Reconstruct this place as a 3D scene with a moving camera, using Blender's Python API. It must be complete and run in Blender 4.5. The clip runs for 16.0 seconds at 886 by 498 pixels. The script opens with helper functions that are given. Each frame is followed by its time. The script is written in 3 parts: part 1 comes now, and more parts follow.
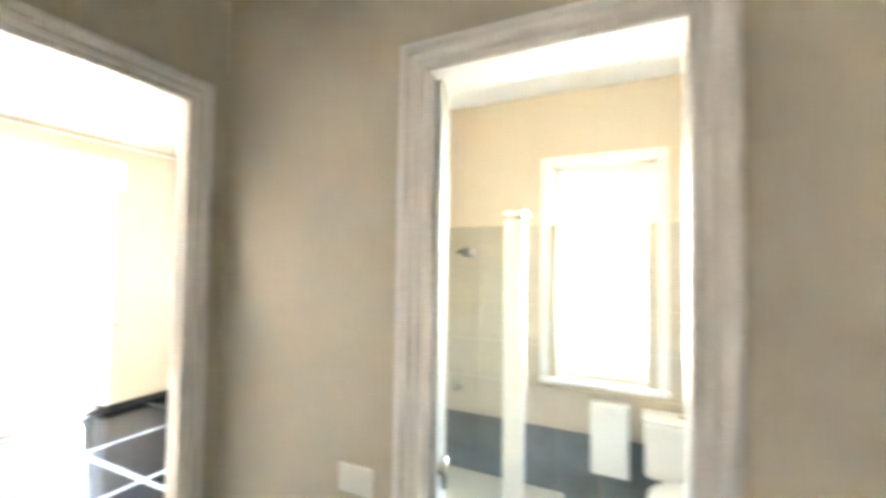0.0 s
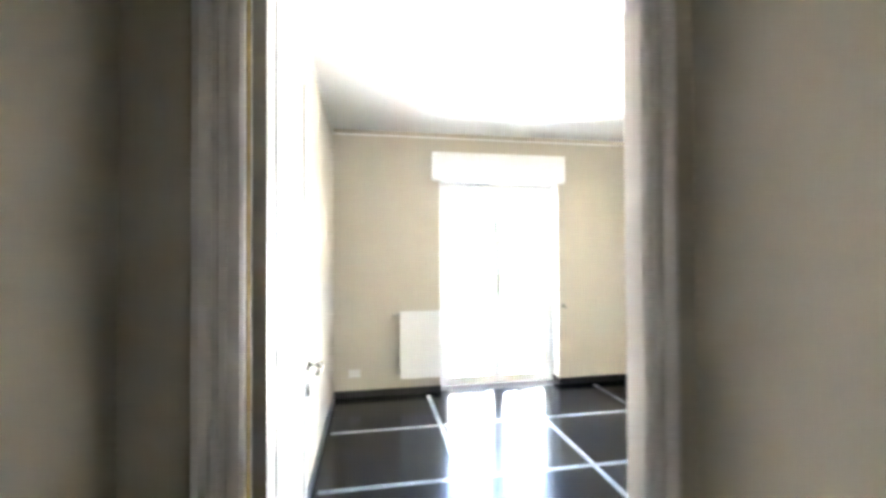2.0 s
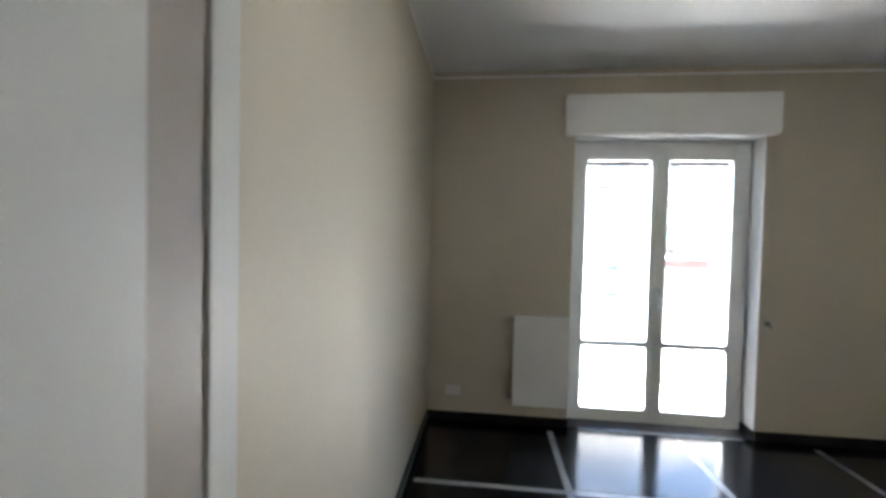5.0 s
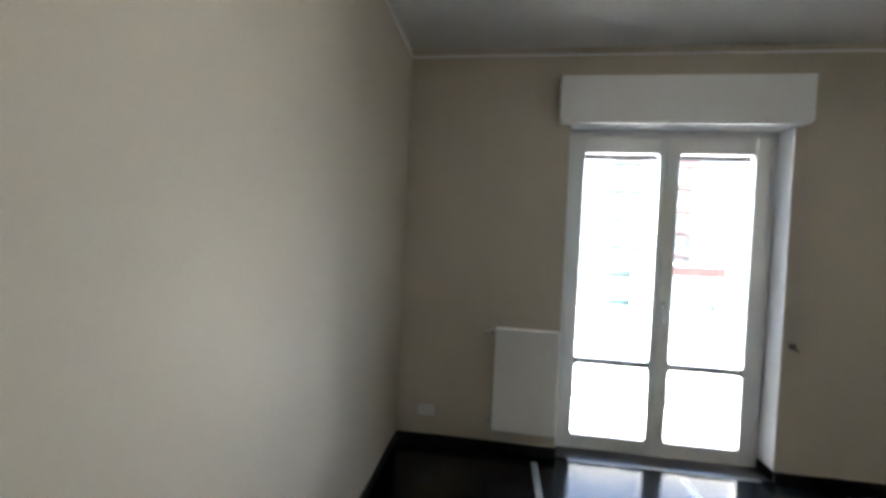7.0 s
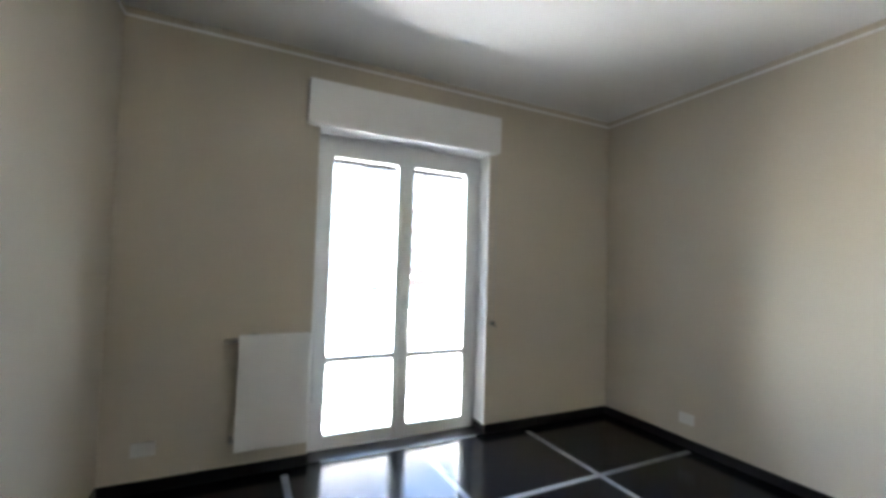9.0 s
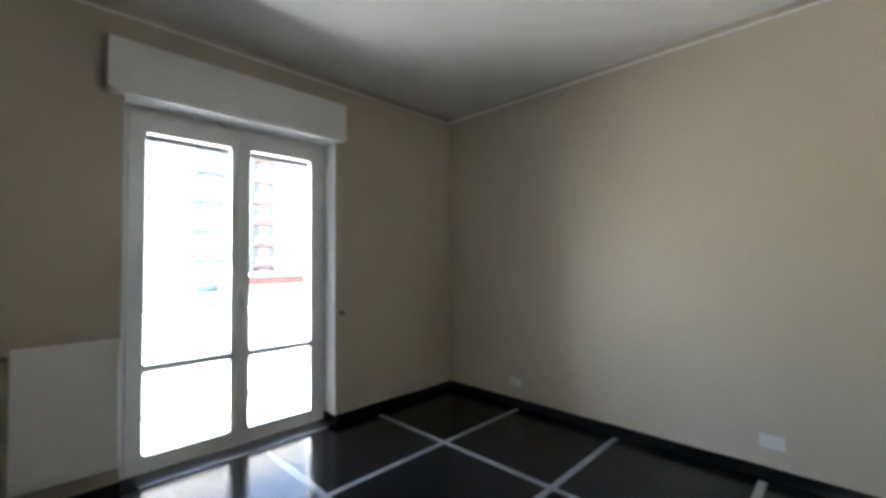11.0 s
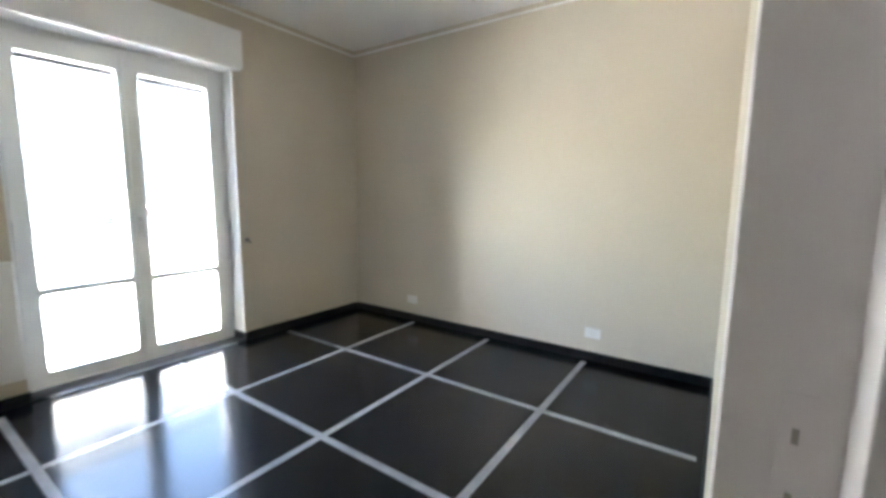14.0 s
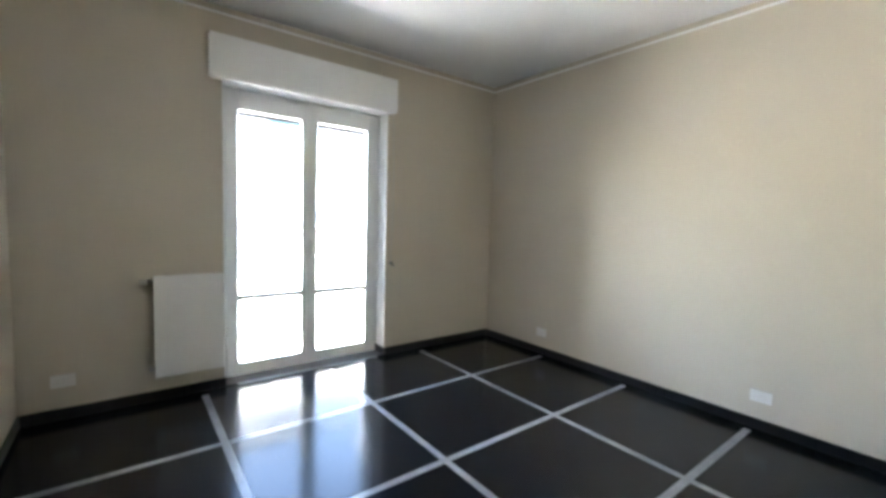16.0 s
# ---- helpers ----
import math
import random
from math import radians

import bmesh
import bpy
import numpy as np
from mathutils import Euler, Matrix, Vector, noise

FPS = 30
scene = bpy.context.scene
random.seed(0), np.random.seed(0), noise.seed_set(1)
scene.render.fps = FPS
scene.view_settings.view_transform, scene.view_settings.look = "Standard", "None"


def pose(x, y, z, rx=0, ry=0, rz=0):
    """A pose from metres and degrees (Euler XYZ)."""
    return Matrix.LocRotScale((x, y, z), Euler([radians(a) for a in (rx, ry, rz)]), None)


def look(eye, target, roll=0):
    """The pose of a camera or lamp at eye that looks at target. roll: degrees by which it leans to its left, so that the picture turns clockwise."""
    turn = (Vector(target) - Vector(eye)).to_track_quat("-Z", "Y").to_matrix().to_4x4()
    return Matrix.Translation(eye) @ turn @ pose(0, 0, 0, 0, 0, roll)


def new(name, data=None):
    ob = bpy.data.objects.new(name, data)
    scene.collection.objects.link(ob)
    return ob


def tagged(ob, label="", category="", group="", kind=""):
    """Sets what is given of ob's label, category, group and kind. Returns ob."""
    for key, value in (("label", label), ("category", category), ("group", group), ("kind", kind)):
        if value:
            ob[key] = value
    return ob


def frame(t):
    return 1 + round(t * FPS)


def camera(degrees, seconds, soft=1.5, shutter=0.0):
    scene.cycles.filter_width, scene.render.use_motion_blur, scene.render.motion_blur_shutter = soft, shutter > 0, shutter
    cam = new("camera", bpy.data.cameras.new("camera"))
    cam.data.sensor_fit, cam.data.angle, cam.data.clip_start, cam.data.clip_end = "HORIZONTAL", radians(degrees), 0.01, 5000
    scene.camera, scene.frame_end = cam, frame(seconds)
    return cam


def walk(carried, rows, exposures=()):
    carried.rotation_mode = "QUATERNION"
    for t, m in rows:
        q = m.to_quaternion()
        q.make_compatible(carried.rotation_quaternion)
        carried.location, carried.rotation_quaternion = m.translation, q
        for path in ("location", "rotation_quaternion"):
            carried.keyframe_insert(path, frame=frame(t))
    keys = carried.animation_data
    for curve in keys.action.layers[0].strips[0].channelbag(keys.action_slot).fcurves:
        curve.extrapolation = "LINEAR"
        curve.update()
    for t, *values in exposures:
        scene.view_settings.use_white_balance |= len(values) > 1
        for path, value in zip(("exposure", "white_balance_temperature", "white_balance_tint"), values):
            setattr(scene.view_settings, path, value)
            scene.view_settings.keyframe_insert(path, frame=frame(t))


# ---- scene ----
cam = camera(94.2, 16.0, soft=3.4, shutter=0.5)
PATH = [
    (0, (0.129, -4.873, 1.563), (1.933, -4.013, 1.63), 0.8),
    (0.5, (0.279, -4.831, 1.519), (1.63, -3.36, 1.63), 0.6),
    (1, (0.37, -4.758, 1.499), (1.221, -2.948, 1.495), 2.3),
    (1.5, (0.382, -4.581, 1.48), (0.928, -2.657, 1.48), 1.3),
    (2, (0.375, -4.368, 1.468), (0.722, -2.399, 1.495), -0.3),
    (2.5, (0.408, -4.14, 1.449), (0.535, -2.144, 1.481), -1.1),
    (3, (0.428, -3.922, 1.45), (0.502, -1.923, 1.425), 0.3),
    (3.5, (0.451, -3.749, 1.437), (0.571, -1.753, 1.423), 0.9),
    (4, (0.447, -3.581, 1.439), (0.465, -1.582, 1.411), 0.2),
    (4.5, (0.428, -3.429, 1.463), (0.27, -1.436, 1.411), 0.1),
    (7, (0.668, -2.866, 1.456), (0.399, -0.885, 1.409), 2.6),
    (7.5, (0.639, -2.863, 1.458), (0.702, -0.864, 1.459), 1.3),
    (8, (0.648, -2.866, 1.43), (0.984, -0.894, 1.452), 0.6),
    (8.5, (0.668, -2.872, 1.374), (1.292, -0.973, 1.429), 1.4),
    (11, (0.72, -2.948, 1.295), (2.143, -1.545, 1.353), -0.4),
    (11.5, (0.727, -2.979, 1.291), (2.275, -1.713, 1.315), -0.3),
    (12, (0.727, -2.985, 1.31), (2.369, -1.843, 1.284), 0.3),
    (12.5, (0.706, -3.077, 1.309), (2.407, -2.027, 1.24), 0.5),
    (13, (0.685, -3.204, 1.277), (2.395, -2.176, 1.14), 0.8),
    (13.5, (0.651, -3.28, 1.3), (2.369, -2.264, 1.169), 0.3),
    (14, (0.58, -3.39, 1.274), (2.215, -2.267, 1.018), 0.6),
    (14.5, (0.509, -3.42, 1.276), (2.045, -2.158, 1.055), 1.4),
    (15, (0.548, -3.543, 1.313), (1.869, -2.058, 1.085), 3.1),
    (15.5, (0.525, -3.534, 1.303), (1.731, -1.95, 1.109), 2.6),
    (16, (0.549, -3.394, 1.318), (1.763, -1.811, 1.171), 1.7),
]
EXPOSURE = [
    (0, 9.1, 7250, 10), (0.5, 8.35, 7000, 10), (1.0, 7.45, 7100, 10), (1.5, 7.65, 6800, 10), (2.0, 8.05, 6600, 10),
    (2.5, 7.9, 6500, 10), (3.0, 7.15, 6400, 10), (3.5, 6.5, 6400, 10), (4.0, 5.75, 6500, 10), (4.5, 5.55, 6500, 10),
    (7, 5.3, 6500, 10), (8, 5.4, 6500, 10), (8.5, 5.9, 6400, 10), (11, 5.05, 6450, 10), (12.5, 5.25, 6450, 10),
    (13.0, 5.65, 6450, 10), (13.5, 6.05, 6500, 10), (14.5, 6.35, 6550, 10), (15.5, 6.25, 6600, 10), (16, 6.1, 6450, 10),
]
walk(cam, [(t, look(eye, target, roll)) for t, eye, target, roll in PATH], EXPOSURE)

# ---- world and light ----
world = bpy.data.worlds.new("sky")
scene.world = world
world.use_nodes = True
wn = world.node_tree
sky = wn.nodes.new("ShaderNodeTexSky")
sky.sky_type = "NISHITA"
sky.sun_disc = False
sky.sun_elevation = radians(46)
sky.sun_rotation = radians(-86)
sky.air_density, sky.dust_density = 1.0, 1.2
wn.links.new(sky.outputs["Color"], wn.nodes["Background"].inputs["Color"])
wn.nodes["Background"].inputs["Strength"].default_value = 0.078

sun_data = bpy.data.lights.new("sun", "SUN")
sun_data.energy, sun_data.angle, sun_data.color = 5.0, radians(1), (1, 0.97, 0.93)
sun = new("sun", sun_data)
sun.matrix_world = look((-30, 2.1, 31), (0, 0, 0))


# ---- materials ----
def material(name, color, rough=0.6, metal=0.0, vary=0.0, scale=6.0, grain=0.0, grain_scale=120.0, second=None, spec=0.5, coat=0.0, rough_vary=0.0):
    m = bpy.data.materials.new(name)
    m.use_nodes = True
    t = m.node_tree
    b = t.nodes["Principled BSDF"]
    b.inputs["Base Color"].default_value = (*color, 1)
    b.inputs["Roughness"].default_value = rough
    b.inputs["Metallic"].default_value = metal
    b.inputs["Specular IOR Level"].default_value = spec
    b.inputs["Coat Weight"].default_value = coat
    co = t.nodes.new("ShaderNodeTexCoord")
    if vary:
        n = t.nodes.new("ShaderNodeTexNoise")
        n.inputs["Scale"].default_value, n.inputs["Detail"].default_value = scale, 6
        t.links.new(co.outputs["Object"], n.inputs["Vector"])
        r = t.nodes.new("ShaderNodeValToRGB")
        e = r.color_ramp.elements
        dark = second or tuple(c * (1 - vary) for c in color)
        e[0].position, e[1].position = 0.3, 0.72
        e[0].color, e[1].color = (*dark, 1), (*color, 1)
        t.links.new(n.outputs["Fac"], r.inputs["Fac"])
        t.links.new(r.outputs["Color"], b.inputs["Base Color"])
        if rough_vary:
            mr = t.nodes.new("ShaderNodeMapRange")
            mr.inputs["To Min"].default_value, mr.inputs["To Max"].default_value = rough - rough_vary, rough + rough_vary
            t.links.new(n.outputs["Fac"], mr.inputs["Value"])
            t.links.new(mr.outputs["Result"], b.inputs["Roughness"])
    if grain:
        g = t.nodes.new("ShaderNodeTexNoise")
        g.inputs["Scale"].default_value, g.inputs["Detail"].default_value = grain_scale, 4
        t.links.new(co.outputs["Object"], g.inputs["Vector"])
        bp = t.nodes.new("ShaderNodeBump")
        bp.inputs["Strength"].default_value, bp.inputs["Distance"].default_value = grain, 0.003
        t.links.new(g.outputs["Fac"], bp.inputs["Height"])
        t.links.new(bp.outputs["Normal"], b.inputs["Normal"])
    return m


def glass_material(name, tint=(1, 1, 1), rough=0.0, gloss=0.08):
    """Thin pane: clear, with a Fresnel gloss."""
    m = bpy.data.materials.new(name)
    m.use_nodes = True
    t = m.node_tree
    t.nodes.remove(t.nodes["Principled BSDF"])
    clear, shine, mix, fr = (t.nodes.new("ShaderNode" + k) for k in ("BsdfTransparent", "BsdfGlossy", "MixShader", "Fresnel"))
    clear.inputs["Color"].default_value = (*tint, 1)
    shine.inputs["Roughness"].default_value = rough
    fr.inputs["IOR"].default_value = 1.3
    t.links.new(fr.outputs["Fac"], mix.inputs["Fac"])
    t.links.new(clear.outputs["BSDF"], mix.inputs[1])
    t.links.new(shine.outputs["BSDF"], mix.inputs[2])
    t.links.new(mix.outputs["Shader"], t.nodes["Material Output"].inputs["Surface"])
    return m


WALL = material("beige_wall_paint", (0.60, 0.545, 0.445), 0.55, vary=0.05, scale=1.7, grain=0.12, grain_scale=90, spec=0.35)
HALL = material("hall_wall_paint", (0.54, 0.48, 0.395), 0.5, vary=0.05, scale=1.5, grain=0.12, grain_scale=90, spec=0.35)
CEIL = material("white_ceiling_paint", (0.89, 0.89, 0.885), 0.7, vary=0.03, scale=1.2, grain=0.08, spec=0.3)
SLATE = material("black_slate", (0.010, 0.011, 0.013), 0.17, vary=0.5, scale=3.2, grain=0.02, grain_scale=40, second=(0.005, 0.0056, 0.0068), rough_vary=0.035, spec=0.29)
STRIP = material("white_marble_strip", (0.34, 0.345, 0.35), 0.22, vary=0.25, scale=9, grain=0.03, rough_vary=0.05)
BASE = material("black_slate_skirting", (0.008, 0.008, 0.009), 0.35, vary=0.4, scale=8)
WHITE = material("white_lacquer", (0.78, 0.78, 0.76), 0.28, vary=0.04, scale=3, grain=0.04, grain_scale=30)
DOORW = material("white_door_lacquer", (0.65, 0.655, 0.635), 0.48, vary=0.04, scale=2.5, grain=0.05, grain_scale=14)
JAMB = material("grey_white_casing_lacquer", (0.79, 0.75, 0.735), 0.5, vary=0.06, scale=4, grain=0.05, grain_scale=30)
WINW = material("white_window_lacquer", (0.86, 0.865, 0.86), 0.32, vary=0.05, scale=5, grain=0.04, grain_scale=40)
BOXW = material("white_shutter_box_paint", (0.87, 0.875, 0.87), 0.45, vary=0.04, scale=3, grain=0.06, grain_scale=60)
RADW = material("white_radiator_enamel", (0.84, 0.84, 0.82), 0.35, vary=0.03, scale=4)
CHROME = material("satin_chrome", (0.75, 0.74, 0.72), 0.18, metal=1.0)
PALEMETAL = material("pale_anodised_metal", (0.72, 0.72, 0.70), 0.4, metal=0.3)
STEEL = material("grey_steel", (0.45, 0.44, 0.42), 0.35, metal=1.0)
BRASS = material("worn_brass", (0.55, 0.42, 0.18), 0.3, metal=1.0)
GREY = material("grey_plastic", (0.16, 0.16, 0.16), 0.5)
PLASTIC = material("white_plastic", (0.76, 0.75, 0.72), 0.35)
BELT = material("grey_woven_belt", (0.60, 0.57, 0.51), 0.8, vary=0.15, scale=60)
# the door's inlay colour, also used to paint shade on hinge edge and slots
INLAY_AND_SHADE = material("grey_brown_inlay_and_shade", (0.40, 0.36, 0.32), 0.45, vary=0.1, scale=8)
SEAL = material("ochre_door_seal", (0.36, 0.25, 0.07), 0.7, vary=0.15, scale=20)
SHUTTER = material("dark_shutter_slat", (0.04, 0.04, 0.042), 0.6, vary=0.2, scale=8)
GLASS = glass_material("window_glass")
FROSTED = glass_material("pale_obscured_glass", (0.72, 0.72, 0.70), 0.3)
CREAM = material("cream_bathroom_paint", (0.72, 0.62, 0.49), 0.6, vary=0.05, scale=1.5, grain=0.1, grain_scale=90)
TILEBEIGE = material("beige_wall_tile", (0.62, 0.55, 0.46), 0.2, vary=0.1, scale=7)
TILEBLUE = material("grey_blue_wall_tile", (0.20, 0.23, 0.25), 0.2, vary=0.25, scale=7)
TILEFLOOR = material("grey_floor_tile", (0.30, 0.31, 0.32), 0.3, vary=0.15, scale=5)
SHOWER_GLASS = glass_material("shower_glass", (0.93, 0.95, 0.94))
GROUND = material("pale_asphalt", (0.20, 0.20, 0.19), 0.9, vary=0.3, scale=0.3, grain=0.2, grain_scale=20)
RENDERC = material("pale_facade_render", (0.58, 0.56, 0.53), 0.85, vary=0.12, scale=0.6, grain=0.15, grain_scale=15)
FRAMEC = material("pale_window_frame", (0.6, 0.6, 0.58), 0.5)
DARKGLASS = material("dark_far_glass", (0.22, 0.23, 0.24), 0.3)
# darker grey that stands in for shade inside the balcony recesses
LOGGIA_SHADE = material("grey_loggia_shade", (0.20, 0.20, 0.20), 0.85, vary=0.2, scale=0.8)
TEAL = material("teal_awning", (0.03, 0.11, 0.13), 0.7, vary=0.2, scale=3)
PINK = material("faded_pink_awning", (0.22, 0.09, 0.085), 0.7, vary=0.2, scale=3)
BRICKRED = material("brick_red_band", (0.15, 0.065, 0.052), 0.8, vary=0.35, scale=2, grain=0.3, grain_scale=12)
BARK = material("grey_bark", (0.13, 0.10, 0.08), 0.9, vary=0.3, scale=12)
LEAF = material("green_leaf", (0.03, 0.06, 0.02), 0.6, vary=0.4, scale=3)
PARAPET = material("pale_render", (0.76, 0.77, 0.78), 0.8, vary=0.1, scale=3, grain=0.2)
TERRACE = material("pale_terrace_tile", (0.74, 0.74, 0.73), 0.6, vary=0.12, scale=4)


# ---- mesh helpers ----
def mesh_ob(name, bm, mat, smooth=False):
    me = bpy.data.meshes.new(name)
    bm.normal_update()
    bm.to_mesh(me)
    bm.free()
    me.materials.append(mat)
    if smooth:
        for p in me.polygons:
            p.use_smooth = True
    return new(name, me)


def part(name, bm, mat, parent, label="", smooth=False):
    ob = mesh_ob(name, bm, mat, smooth)
    ob.parent = parent
    if label:
        ob["label"] = label
    return ob


def structure(name, bm, mat, label="", category=""):
    return tagged(mesh_ob(name, bm, mat), label, category, kind="structure")


def thing(name, label, category, at=(0, 0, 0), turn=0, group="", kind=""):
    ob = new(name)
    ob.matrix_basis = pose(*at, 0, 0, turn)
    ob.empty_display_size = 0.1
    return tagged(ob, label, category, group, kind)


def add_box(bm, x0, y0, z0, x1, y1, z1, bevel=0.0, seg=2):
    r = bmesh.ops.create_cube(bm, size=1, matrix=Matrix.LocRotScale(((x0 + x1) / 2, (y0 + y1) / 2, (z0 + z1) / 2), None, (abs(x1 - x0), abs(y1 - y0), abs(z1 - z0))))
    if bevel:
        bmesh.ops.bevel(bm, geom=list({e for v in r["verts"] for e in v.link_edges}), offset=bevel, segments=seg, affect="EDGES", profile=0.5)
    return bm


def box(x0, y0, z0, x1, y1, z1, bevel=0.0, seg=2):
    return add_box(bmesh.new(), x0, y0, z0, x1, y1, z1, bevel, seg)


def add_rod(bm, a, b, r, r2=None, n=16):
    a, b = Vector(a), Vector(b)
    q = (b - a).to_track_quat("Z", "Y")
    bmesh.ops.create_cone(bm, cap_ends=True, segments=n, radius1=r, radius2=r if r2 is None else r2, depth=(b - a).length, matrix=Matrix.LocRotScale((a + b) / 2, q, None))
    return bm


def rod(a, b, r, r2=None, n=16):
    return add_rod(bmesh.new(), a, b, r, r2, n)


def sweep(profile, path, closed=False):
    """A profile of (out, up) points in the plane square to the path; path: list of (point, out, up)."""
    bm = bmesh.new()
    rings = [[bm.verts.new(Vector(p) + Vector(o) * a + Vector(u) * b) for a, b in profile] for p, o, u in path]
    n = len(profile)
    for i in range(len(rings) if closed else len(rings) - 1):
        r, s = rings[i], rings[(i + 1) % len(rings)]
        for j in range(n):
            bm.faces.new((r[j], r[(j + 1) % n], s[(j + 1) % n], s[j]))
    if not closed:
        bm.faces.new(rings[0])
        bm.faces.new(rings[-1][::-1])
    bmesh.ops.recalc_face_normals(bm, faces=bm.faces)
    return bm


# ---- the plan ----
RX, RY, RZ = 3.81, -3.405, 2.775         # bedroom: x 0..RX, y RY..0, height
HY = -3.525                             # hall face of the bedroom's door wall
HXL, HXR = -0.08, 1.12                 # hall, its two long walls
HEND = -7.2                             # hall's far end
BX0, BX1, BY0, BY1 = 1.24, 2.85, -5.65, -3.62   # bathroom
DX0, DX1, DZ = 0.142, 0.969, 2.08       # bedroom door opening
RDX0, RDX1 = 0.104, 1.025               # its wider rebate on the bedroom side
BDY0, BDY1 = -4.965, -4.357              # bathroom door opening
WX0, WX1, WZ = 1.105, 2.475, 2.27       # French window opening
WT = 0.27                               # outer wall thickness
BWY0, BWY1, BWZ0, BWZ1 = -4.97, -4.35, 0.845, 2.20   # bathroom window opening
TOP = 3.1

# ---- large structure ----
floor = structure("floor", box(-0.45, -7.4, -0.3, 4.15, 0.24, -0.02), BASE, "black slate floor slabs with white marble strips", "floor")


def pierced(u0, u1, v0, v1, holes, along, c0, c1):
    """A wall of boxes round its openings; along 'x' or 'y', from u0 to u1, v0 to v1, thickness c0 to c1."""
    bm = bmesh.new()

    def piece(a, b, lo, hi):
        if b - a > 1e-4 and hi - lo > 1e-4:
            if along == "x":
                add_box(bm, a, c0, lo, b, c1, hi)
            else:
                add_box(bm, c0, a, lo, c1, b, hi)
    at = u0
    for a, b, lo, hi in holes:
        piece(at, a, v0, v1)
        piece(a, b, v0, lo)
        piece(a, b, hi, v1)
        at = b
    piece(at, u1, v0, v1)
    return bm


structure("wall_north", pierced(-0.45, 4.15, -0.3, TOP, [(WX0, WX1, -0.02, WZ)], "x", 0, WT), WALL, "beige painted wall round the French window", "wall")
structure("wall_east", box(RX, RY, -0.02, RX + 0.28, 0, TOP), WALL, "plain beige painted bedroom wall", "wall")
structure("wall_west", box(-0.28, RY, -0.02, 0, 0, TOP), WALL, "plain beige painted bedroom wall beside the door", "wall")
structure("wall_south", pierced(-0.4, RX + 0.28, -0.02, TOP, [(RDX0 - 0.03, RDX1 + 0.03, -0.02, DZ + 0.03)], "x", HY + 0.03, RY), WALL, "beige painted wall with the bedroom door", "wall")
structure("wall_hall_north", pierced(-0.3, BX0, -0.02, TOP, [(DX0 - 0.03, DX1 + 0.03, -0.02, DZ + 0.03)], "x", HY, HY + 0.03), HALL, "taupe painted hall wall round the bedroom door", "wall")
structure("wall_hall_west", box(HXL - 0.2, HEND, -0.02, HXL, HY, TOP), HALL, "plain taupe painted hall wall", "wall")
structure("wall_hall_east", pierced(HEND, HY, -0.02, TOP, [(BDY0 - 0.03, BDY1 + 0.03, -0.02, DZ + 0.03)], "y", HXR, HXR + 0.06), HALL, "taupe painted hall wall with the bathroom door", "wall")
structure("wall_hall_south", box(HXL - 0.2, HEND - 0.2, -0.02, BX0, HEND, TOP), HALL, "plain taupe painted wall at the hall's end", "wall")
structure("wall_bath_west", pierced(BY0, HY, -0.02, TOP, [(BDY0 - 0.03, BDY1 + 0.03, -0.02, DZ + 0.03)], "y", HXR + 0.06, BX0), CREAM, "cream painted bathroom wall with the door", "wall")
structure("wall_bath_north", box(BX0, BY1, -0.02, BX1 + 0.3, HY + 0.06, TOP), CREAM, "cream painted bathroom wall by the shower", "wall")
structure("wall_bath_south", box(HXR + 0.06, BY0 - 0.2, -0.02, BX1 + 0.3, BY0, TOP), CREAM, "plain cream painted bathroom wall", "wall")
structure("wall_bath_east", pierced(BY0, BY1, -0.3, TOP, [(BWY0, BWY1, BWZ0, BWZ1)], "y", BX1, BX1 + 0.3), CREAM, "cream painted bathroom wall with the window", "wall")
structure("ceiling", box(-0.4, HY + 0.06, RZ, RX + 0.25, 0.3, TOP + 0.1), CEIL, "white painted bedroom ceiling", "ceiling")
structure("ceiling_hall", box(-0.3, HEND - 0.1, RZ, BX0, HY + 0.06, TOP + 0.1), CEIL, "white painted hall ceiling", "ceiling")
structure("ceiling_bath", box(BX0, BY0 - 0.1, RZ - 0.09, BX1 + 0.3, HY + 0.06, TOP + 0.1), CEIL, "white painted bathroom ceiling", "ceiling")

# thin plaster bead just under the ceiling
BEAD = [(0, -0.040), (0, -0.058), (0.004, -0.058), (0.009, -0.054), (0.011, -0.049), (0.009, -0.044), (0.004, -0.040)]
ring = [((0, RY, RZ), (1, 1, 0), (0, 0, 1)), ((RX, RY, RZ), (-1, 1, 0), (0, 0, 1)), ((RX, 0, RZ), (-1, -1, 0), (0, 0, 1)), ((0, 0, RZ), (1, -1, 0), (0, 0, 1))]
structure("trim_bead", sweep(BEAD, ring, closed=True), CEIL, "thin white plaster bead moulding under the ceiling", "moulding")

# black slate skirting, with a rounded upper edge
BH, BT = 0.07, 0.012
for name, b in (("baseboard_north_a", (0.0, -BT, 0.0, WX0, 0, BH)), ("baseboard_north_b", (WX1, -BT, 0, RX, 0, BH)),
                ("baseboard_east", (RX - BT, RY + BT, 0, RX, -BT, BH)), ("baseboard_west", (0, RY + BT, 0, BT, -BT, BH)),
                ("baseboard_south", (DX1 + 0.10, RY, 0, RX, RY + BT, BH)),
                ("baseboard_hall_east", (HXR - BT, BDY1 + 0.10, 0, HXR, HY, BH)), ("baseboard_hall_west", (HXL, HEND, 0, HXL + BT, HY, BH))):
    structure(name, box(*b, bevel=0.003), BASE, "low polished black slate skirting board", "skirting")
